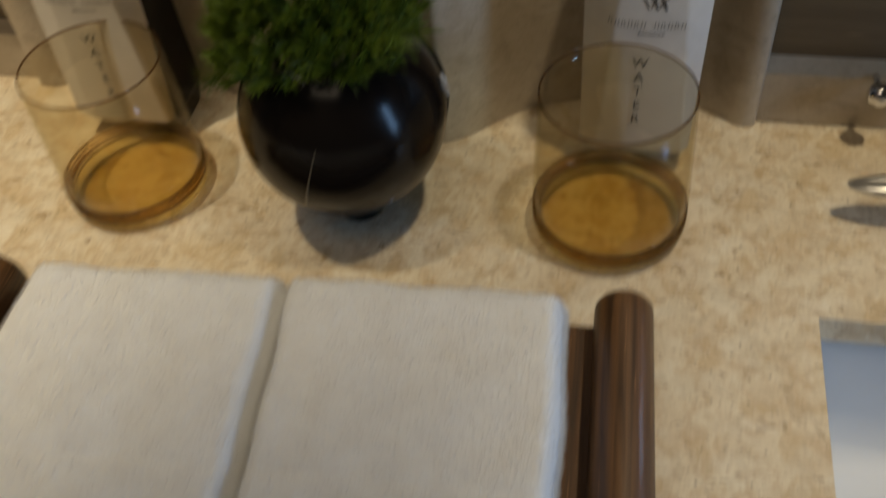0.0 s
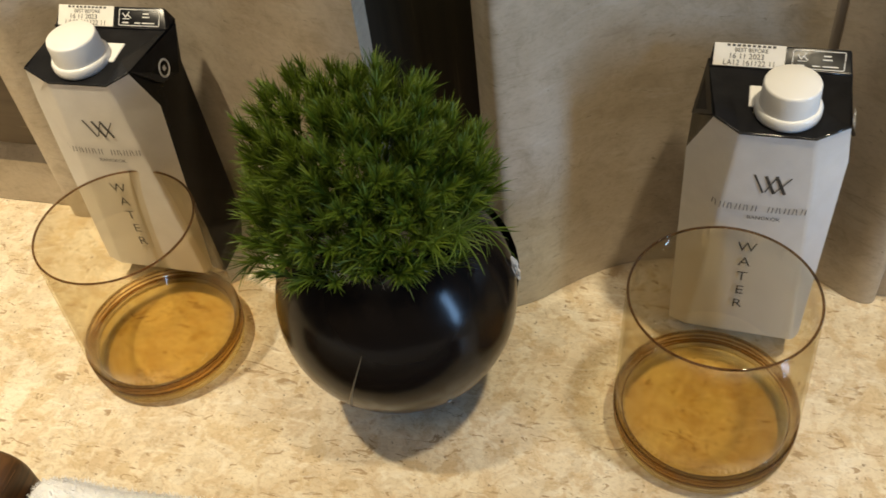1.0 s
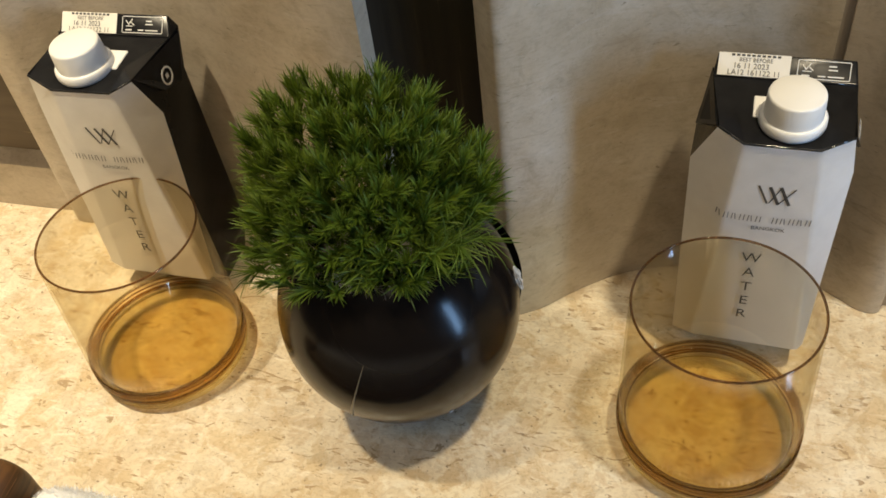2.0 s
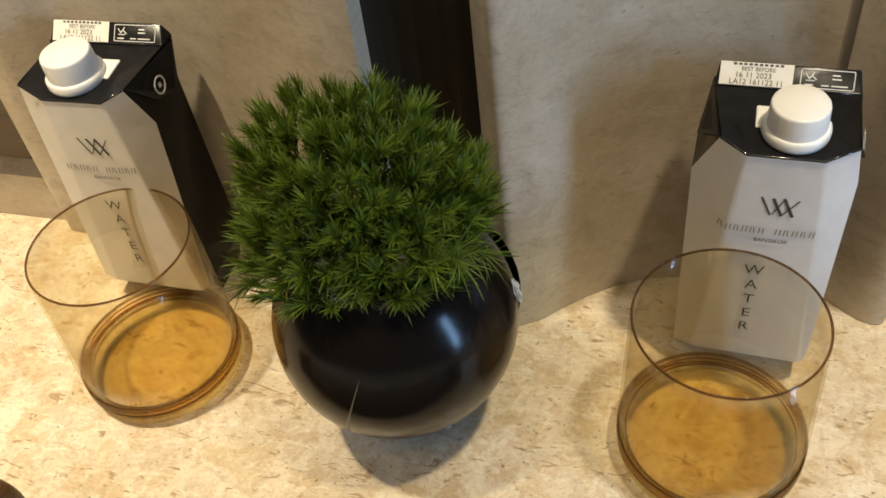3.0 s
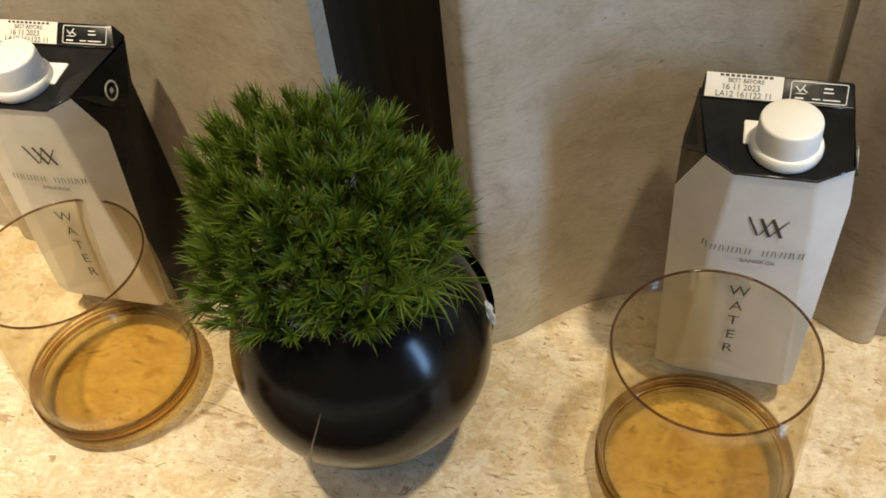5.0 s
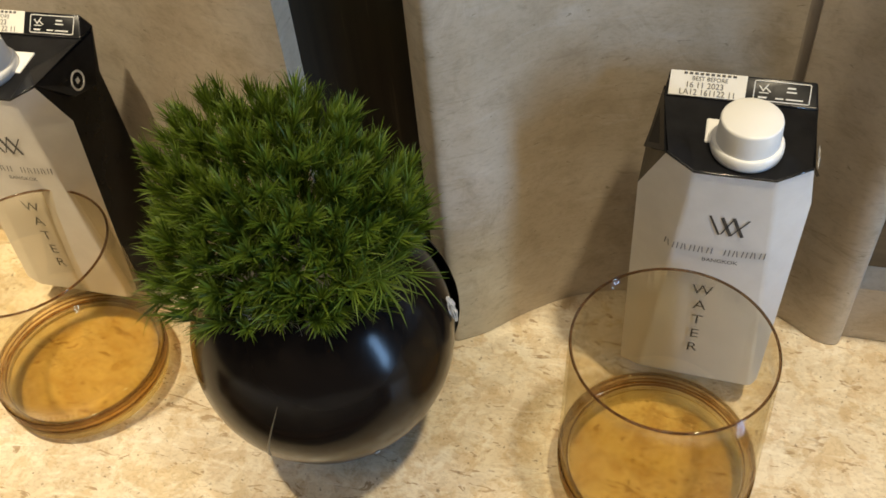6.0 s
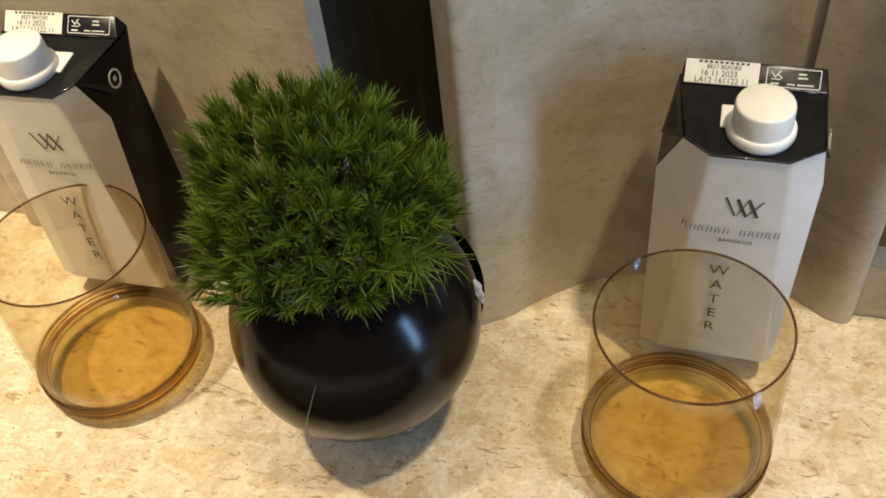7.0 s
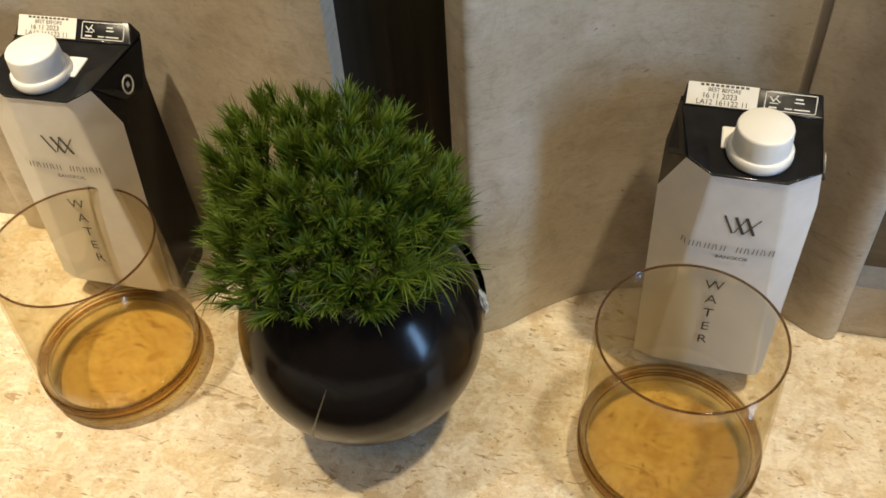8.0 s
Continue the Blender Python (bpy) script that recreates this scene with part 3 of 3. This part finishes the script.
def build_carton(m, label, stretch, cap_x, wing):
    c = thing("water_carton", m, label, "carton", "water cartons")
    c.scale = (stretch, stretch, (1 + stretch) / 2)
    rings = carton_rings()
    for name, keep, material, text in (("front_panel", (7, 0, 1), CARD, "off-white printed card front"), ("body", (2, 3, 4, 5, 6), FILM, "black coated card sides")):
        bm = bmesh.new()
        vs = [[bm.verts.new(p) for p in ring] for ring in rings]
        for a, b in zip(vs, vs[1:]):
            ring_faces(bm, a, b, keep)
        if name == "body":
            bm.faces.new(vs[0][::-1])
        bmesh.ops.delete(bm, geom=[v for v in bm.verts if not v.link_faces], context="VERTS")
        folds = [e for e in bm.edges if len(e.link_faces) == 2 and abs(e.verts[0].co.z - e.verts[1].co.z) > 0.01]
        bmesh.ops.bevel(bm, geom=folds, offset=0.0016, segments=2, profile=0.5, affect="EDGES", clamp_overlap=True)
        part(name, bm, material, c, text).data.shade_smooth()
        c.children[-1].data.set_sharp_from_angle(angle=radians(38))
    # black folded top, rising to a seam strip at the back
    bm = bmesh.new()
    t = [bm.verts.new(p) for p in rings[3]]
    r1 = [bm.verts.new(p) for p in ((0.0325, 0.0135, 0.1640), (-0.0325, 0.0135, 0.1640))]
    r2 = [bm.verts.new(p) for p in ((0.0310, 0.0215, 0.1725), (-0.0310, 0.0215, 0.1725))]
    dip = [bm.verts.new(p) for p in ((-0.019, -0.012, 0.1625), (0.019, -0.012, 0.1625))]
    bm.faces.new((t[0], t[1], dip[1], dip[0]))
    bm.faces.new((t[1], t[2], dip[1]))
    bm.faces.new((t[7], t[0], dip[0]))
    bm.faces.new((dip[0], dip[1], r1[0], r1[1]))
    bm.faces.new((dip[1], t[2], r1[0]))
    bm.faces.new((t[7], dip[0], r1[1]))
    bm.faces.new((r1[1], r1[0], r2[0], r2[1]))
    bm.faces.new((r2[1], r2[0], t[4], t[5]))
    bm.faces.new((r1[0], t[2], t[3]))
    bm.faces.new((r2[0], r1[0], t[3], t[4]))
    bm.faces.new((t[7], r1[1], t[6]))
    bm.faces.new((r1[1], r2[1], t[5], t[6]))
    bmesh.ops.bevel(bm, geom=[e for e in bm.edges if len(e.link_faces) == 2], offset=0.0011, segments=2, profile=0.5, affect="EDGES", clamp_overlap=True)
    part("top_panel", bm, FILM, c, "glossy black folded top").data.shade_smooth()
    c.children[-1].data.set_sharp_from_angle(angle=radians(35))
    part("fold_edge", tube([rings[3][k] for k in (7, 0, 1, 2)], 0.0006, 8), GLOSS_FILM, c, "shiny folded front edge", True)
    part("fold_edge", tube([(0.0322, 0.0133, 0.1644), (0.012, 0.0131, 0.1647), (-0.010, 0.0134, 0.1644), (-0.0322, 0.0133, 0.1644)], 0.0005, 8), GLOSS_FILM, c, "", True)
    for s in (-1, 1):
        flap = bmesh.new()
        e = 0.0362 if s < 0 else 0.0350
        a = [flap.verts.new(p) for p in ((s * (0.0312 if s > 0 else 0.0282), -0.0250, 0.1652), (s * 0.0328, 0.0235, 0.1618), (s * e, 0.0080, 0.1410 if s > 0 else 0.1480), (s * (e + 0.0012), -0.0100, 0.1480 if s > 0 else 0.1535))]
        b = [flap.verts.new((v.co.x - s * 0.0012, v.co.y, v.co.z - 0.0008)) for v in a]
        flap.faces.new(a)
        flap.faces.new(b[::-1])
        for i in range(4):
            flap.faces.new((a[i], a[(i + 1) % 4], b[(i + 1) % 4], b[i]))
        ear = part("side_flap", flap, FILM, c)
        if s < 0:
            continue
        mark = lathe([(0.0040, 0), (0.0050, 0), (0.0050, 0.0002), (0.0040, 0.0002)], 28, True)
        bmesh.ops.create_grid(mark, x_segments=1, y_segments=1, size=0.0013)
        badge = part("badge", mark, WHITE_INK, ear, "small round white mark")
        badge.matrix_local = pose(s * 0.0350, -0.003, 0.1520, 0, s * 83, 0)
    # screw cap on its flange
    cap = part("screw_cap", lathe([(0, 0.0172), (0.0116, 0.0171), (0.0122, 0.0167), (0.0125, 0.0158), (0.0131, 0.0040), (0.0131, 0.0036), (0, 0.0036)], 56), CAP, c, "white plastic screw cap", True)
    cap.matrix_local = pose(cap_x, -0.0130, 0.1612, 4, 0, 0)
    cap.data.set_sharp_from_angle(angle=radians(40))
    collar = part("collar", lathe([(0.0110, 0.0), (0.0146, 0.0), (0.0149, 0.0012), (0.0148, 0.0040), (0.0142, 0.0050), (0.0138, 0.0054), (0.0110, 0.0050)], 56, True), CAP, cap, "white plastic tamper ring", True)
    flange = part("flange", box((min(wing, 0.0), -0.0005, -0.0006), (max(wing, 0.0), 0.0140, 0.0018), 0.0008), CAP, cap)
    # print: monogram strokes, name line as plain bars, words
    face = pose(0, -0.02915, 0, 90, 0, 0)
    bars([(-0.0030, 0.1300, 0.0010, 0.0118, 24), (0.0020, 0.1298, 0.0015, 0.0115, 24), (0.0068, 0.1300, 0.0015, 0.0118, 24), (0.0078, 0.1300, 0.0006, 0.0118, -34), (0.0022, 0.1296, 0.0006, 0.0100, -24)],
         c, face, INK, "monogram")
    for k in range(15):
        if k != 7:
            bm = bmesh.new()
            z = 0.1140 + 0.0016 * ((k - 7) / 7) ** 2
            for shift, lean in ((-0.0010, 0.0005), (0.0009, -0.0004 if k % 2 else 0.0003)):
                x = 0.0005 + 0.0262 * (k - 7) / 7 + shift
                quad = []
                for dx, dz in ((-0.00024, -0.0019), (0.00024, -0.0019), (0.00024 + lean, 0.0019), (-0.00024 + lean, 0.0019)):
                    over = max(0.0, abs(x + dx) - 0.0204)
                    quad.append(bm.verts.new((x + dx, -0.0292 + over * 0.92, z + dz + over * 0.15)))
                bm.faces.new(quad)
            part("name_bar", bm, PALE_INK, c)
    lettering("BANGKOK", 0.0032, c, face @ pose(0.002, 0.1080, 0), INK)
    for k, ch in enumerate("WATER"):
        lettering(ch, 0.0092, c, face @ pose(-0.0028, 0.0870 - 0.0107 * k, 0), INK)
    # label and marks on the seam strip
    tilt = math.degrees(math.atan2(0.0085, 0.0080))
    strip = pose(0, 0.0175, 0.16825, tilt, 0, 0) @ pose(0, 0, 0.0003)
    tag = part("label", box((-0.0305, -0.0055, -0.0001), (0.0020, 0.0055, 0.0001)), LABEL, c, "cream date label")
    tag.matrix_local = strip
    lettering("BEST BEFORE", 0.0026, tag, pose(-0.0135, 0.0024, 0.0003), INK)
    lettering("16 11 2023", 0.0036, tag, pose(-0.0155, -0.0005, 0.0003), INK)
    lettering("LA12 161122 11", 0.0036, tag, pose(-0.0140, -0.0036, 0.0003), INK)
    bars([(-0.0240 + 0.0023 * k, 0.0046, 0.0015, 0.0010, 0) for k in range(10)], tag, pose(0, 0, 0.0003), INK, "small_print")
    bars([(0.0168, 0.0042, 0.0222, 0.0004, 0), (0.0168, -0.0042, 0.0222, 0.0004, 0), (0.0053, 0, 0.0004, 0.0076, 0), (0.0283, 0, 0.0004, 0.0076, 0),
          (0.0055, 0.0040, 0.0004, 0.0008, -45), (0.0281, 0.0040, 0.0004, 0.0008, 45), (0.0055, -0.0040, 0.0004, 0.0008, 45), (0.0281, -0.0040, 0.0004, 0.0008, -45),
          (0.0082, 0.0010, 0.0030, 0.0005, -50), (0.0100, 0.0016, 0.0034, 0.0005, 55), (0.0110, 0.0006, 0.0030, 0.0005, -40), (0.0094, -0.0008, 0.0040, 0.0004, 0),
          (0.0090, -0.0028, 0.0036, 0.0007, 0), (0.0160, -0.0028, 0.0034, 0.0006, 0), (0.0222, -0.0028, 0.0070, 0.0006, 0),
          (0.0205, 0.0020, 0.0034, 0.0007, 0), (0.0207, 0.0003, 0.0042, 0.0006, 0)], c, strip, WHITE_INK, "printed_badge")


build_carton(pose(0.1925, 0.0795, 0.0004, 0, 0, -1.0), "white and black water carton with white cap behind a tumbler", 1.0, 0.0045, -0.0172)
build_carton(pose(-0.1605, 0.0745, 0.0004, 0, 0, 1.5), "white and black water carton with white cap beside the plant", 1.06, -0.0025, 0.0178)


# ---- towel tray ----
def build_tray():
    """A board held between two tall rounded rails that stand on the worktop."""
    t = thing("towel_tray", pose(0.0153, -0.0086, 0, 0, 0, 2.5), "dark oiled wooden towel tray with tall rounded side rails", "tray")
    part("board", box((-0.1685, -0.400, 0.0200), (0.158, -0.1010, 0.0310), 0.0015), WOOD, t)
    for mid in (-0.1825, 0.1715):
        bm = bmesh.new()
        caps = [(-0.0960, 0.80), (-0.0966, 0.88), (-0.0982, 0.945), (-0.1010, 0.985), (-0.1050, 1.0)] + [(-0.115 - 0.029 * k, 1.0) for k in range(11)]
        loops = []
        for y, f in caps:
            half, tall = 0.0150 - 0.0035 * (1 - f) / 0.2, 0.0625 - 0.0120 * (1 - f) / 0.2
            line = [bm.verts.new((mid + half, y, 0.0006))]
            for a in range(17):
                b = math.pi * a / 16
                line.append(bm.verts.new((mid + half * math.cos(b), y, tall - 0.0150 + 0.0150 * math.sin(b))))
            line.append(bm.verts.new((mid - half, y, 0.0006)))
            loops.append(line)
        n = len(loops[0])
        for a, b in zip(loops, loops[1:]):
            for i in range(n):
                bm.faces.new((a[i], a[(i + 1) % n], b[(i + 1) % n], b[i]))
        bm.faces.new(loops[0])
        bm.faces.new(loops[-1][::-1])
        rail = part("side_rail", bm, WOOD, t, "rounded solid wooden rail", True)
        rail.data.set_sharp_from_angle(angle=radians(50))


build_tray()


def build_towel(x0, x1, back, out0, out1, seed, label):
    """A folded towel: a soft slab with a rolled back edge, and a pile of short loops."""
    t = thing("face_towel", pose((x0 + x1) / 2, back, 0.0311, 0, 0, 2.5), label, "towel", "folded towels")
    w, depth, h = (x1 - x0) / 2, 0.215, 0.051
    nx, ny = 44, 56
    bm = bmesh.new()

    def top(u, v):
        """Point of the upper face, u across and v from back to front, both 0 to 1."""
        ex = min(u, 1 - u) * 2 * w
        ey = min(v, 1 - v) * depth
        round_x = 1 - max(0, 1 - ex / 0.007) ** 2.2
        round_y = 1 - max(0, 1 - ey / 0.014) ** 2.2
        z = h * (0.55 + 0.45 * math.sqrt(max(0, round_x * round_y)))
        z += 0.0020 * noise.noise(Vector((u * 4 + seed, v * 6, 0))) + 0.0006 * noise.noise(Vector((u * 60, v * 90, seed)))
        z -= 0.0022 * math.exp(-((v - 0.53) * depth / 0.003) ** 2)
        swell = 0.0022 * noise.noise(Vector((v * 5, seed, u)))
        x = -w + 2 * w * u + swell * (1 if u > 0.5 else -1) * (abs(u - 0.5) * 2) ** 4
        x += v * (out0 + (out1 - out0) * u)
        return Vector((x, -depth * v + 0.0016 * noise.noise(Vector((u * 5, seed + 9, 0))), max(0.001, z)))

    grid = [[bm.verts.new(top(i / nx, j / ny)) for j in range(ny + 1)] for i in range(nx + 1)]
    for i in range(nx):
        for j in range(ny):
            bm.faces.new((grid[i][j], grid[i + 1][j], grid[i + 1][j + 1], grid[i][j + 1]))
    edge = [grid[i][0] for i in range(nx + 1)] + [grid[nx][j] for j in range(1, ny + 1)] + [grid[i][ny] for i in range(nx - 1, -1, -1)] + [grid[0][j] for j in range(ny - 1, 0, -1)]
    low = [bm.verts.new((v.co.x, v.co.y, 0.0)) for v in edge]
    for k in range(len(edge)):
        n = (k + 1) % len(edge)
        bm.faces.new((edge[k], edge[n], low[n], low[k]))
    bm.faces.new(low)
    part("folded_cloth", bm, TERRY, t, "", True)
    rng = random.Random(seed)
    verts, faces = [], []
    for k in range(52000):
        edge_bias = rng.random()
        u, v = rng.random(), rng.random()
        if edge_bias < 0.25:
            u = rng.choice((0.002, 0.998)) + rng.uniform(-0.002, 0.002)
        elif edge_bias < 0.40:
            v = rng.uniform(0.0, 0.01)
        p = top(min(1, max(0, u)), min(1, max(0, v)))
        if edge_bias < 0.40:
            p.z *= rng.uniform(0.4, 1.0)
        out = Vector(((u - 0.5) * 2 * abs(u - 0.5) ** 3 * 6, 0.9 if v < 0.02 else 0, 1)).normalized()
        d = (out + Vector((rng.uniform(-1, 1), rng.uniform(-1, 1), rng.uniform(-0.3, 0.6))) * 0.8).normalized() * (rng.uniform(0.0016, 0.0042) if edge_bias < 0.40 else rng.uniform(0.0008, 0.0020))
        s = d.cross(Vector((rng.uniform(-1, 1), rng.uniform(-1, 1), 0.3))).normalized() * 0.00016
        n = len(verts)
        verts += [p - s, p + s, p + d + s * 0.6, p + d - s * 0.6]
        faces.append((n, n + 1, n + 2, n + 3))
    tagged(from_lists("nap", verts, faces, TERRY, t, "soft terry loops"), kind="stuff")


build_towel(-0.116, 0.0205, -0.1255, -0.0094, 0.0090, 3, "white folded terry face towel on the wooden tray")
build_towel(0.0220, 0.1620, -0.1190, 0.0096, 0.0030, 5, "white folded terry face towel with a rolled edge, on the tray")


# ---- tap ----
def build_tap():
    t = thing("basin_tap", pose(0.43, 0.045, 0), "polished chrome basin tap with a flat lever and pull knob", "tap")
    part("base", lathe([(0, 0.0004), (0.026, 0.0004), (0.026, 0.004), (0.021, 0.007), (0.020, 0.060), (0.017, 0.070), (0, 0.072)], 40), CHROME, t, smooth=True)
    part("spout", tube([(0, 0, 0.055), (0.0, -0.03, 0.075), (0.0, -0.08, 0.085), (0.0, -0.12, 0.080), (0, -0.13, 0.066)], 0.011, 16), CHROME, t, smooth=True)
    paddle = bmesh.new()
    bmesh.ops.create_uvsphere(paddle, u_segments=32, v_segments=16, radius=1.0)
    for v in paddle.verts:
        x, y, z = v.co
        v.co = (-0.062 + 0.052 * x, -0.022 + 0.0100 * y * (1 - 0.15 * x), 0.0280 + 0.0062 * z - 0.0022 * math.exp(-(y / 0.3) ** 2) * (z > 0))
    part("lever", paddle, SATIN, t, "flat oval satin chrome lever", True)
    part("lever_arm", tube([(0.0, 0.0, 0.030), (-0.020, -0.016, 0.029), (-0.040, -0.022, 0.0285)], 0.006, 12), SATIN, t, smooth=True)
    part("pull_rod", tube([(-0.092, 0.047, 0.0425), (-0.092, 0.0635, 0.0425)], 0.0022, 10), CHROME, t, smooth=True)
    ball = lathe([(0.0078 * math.sin(math.pi * k / 14), -0.0078 * math.cos(math.pi * k / 14)) for k in range(15)], 24)
    part("pull_knob", ball, CHROME, t, "round chrome knob", True).location = (-0.092, 0.045, 0.0425)


build_tap()
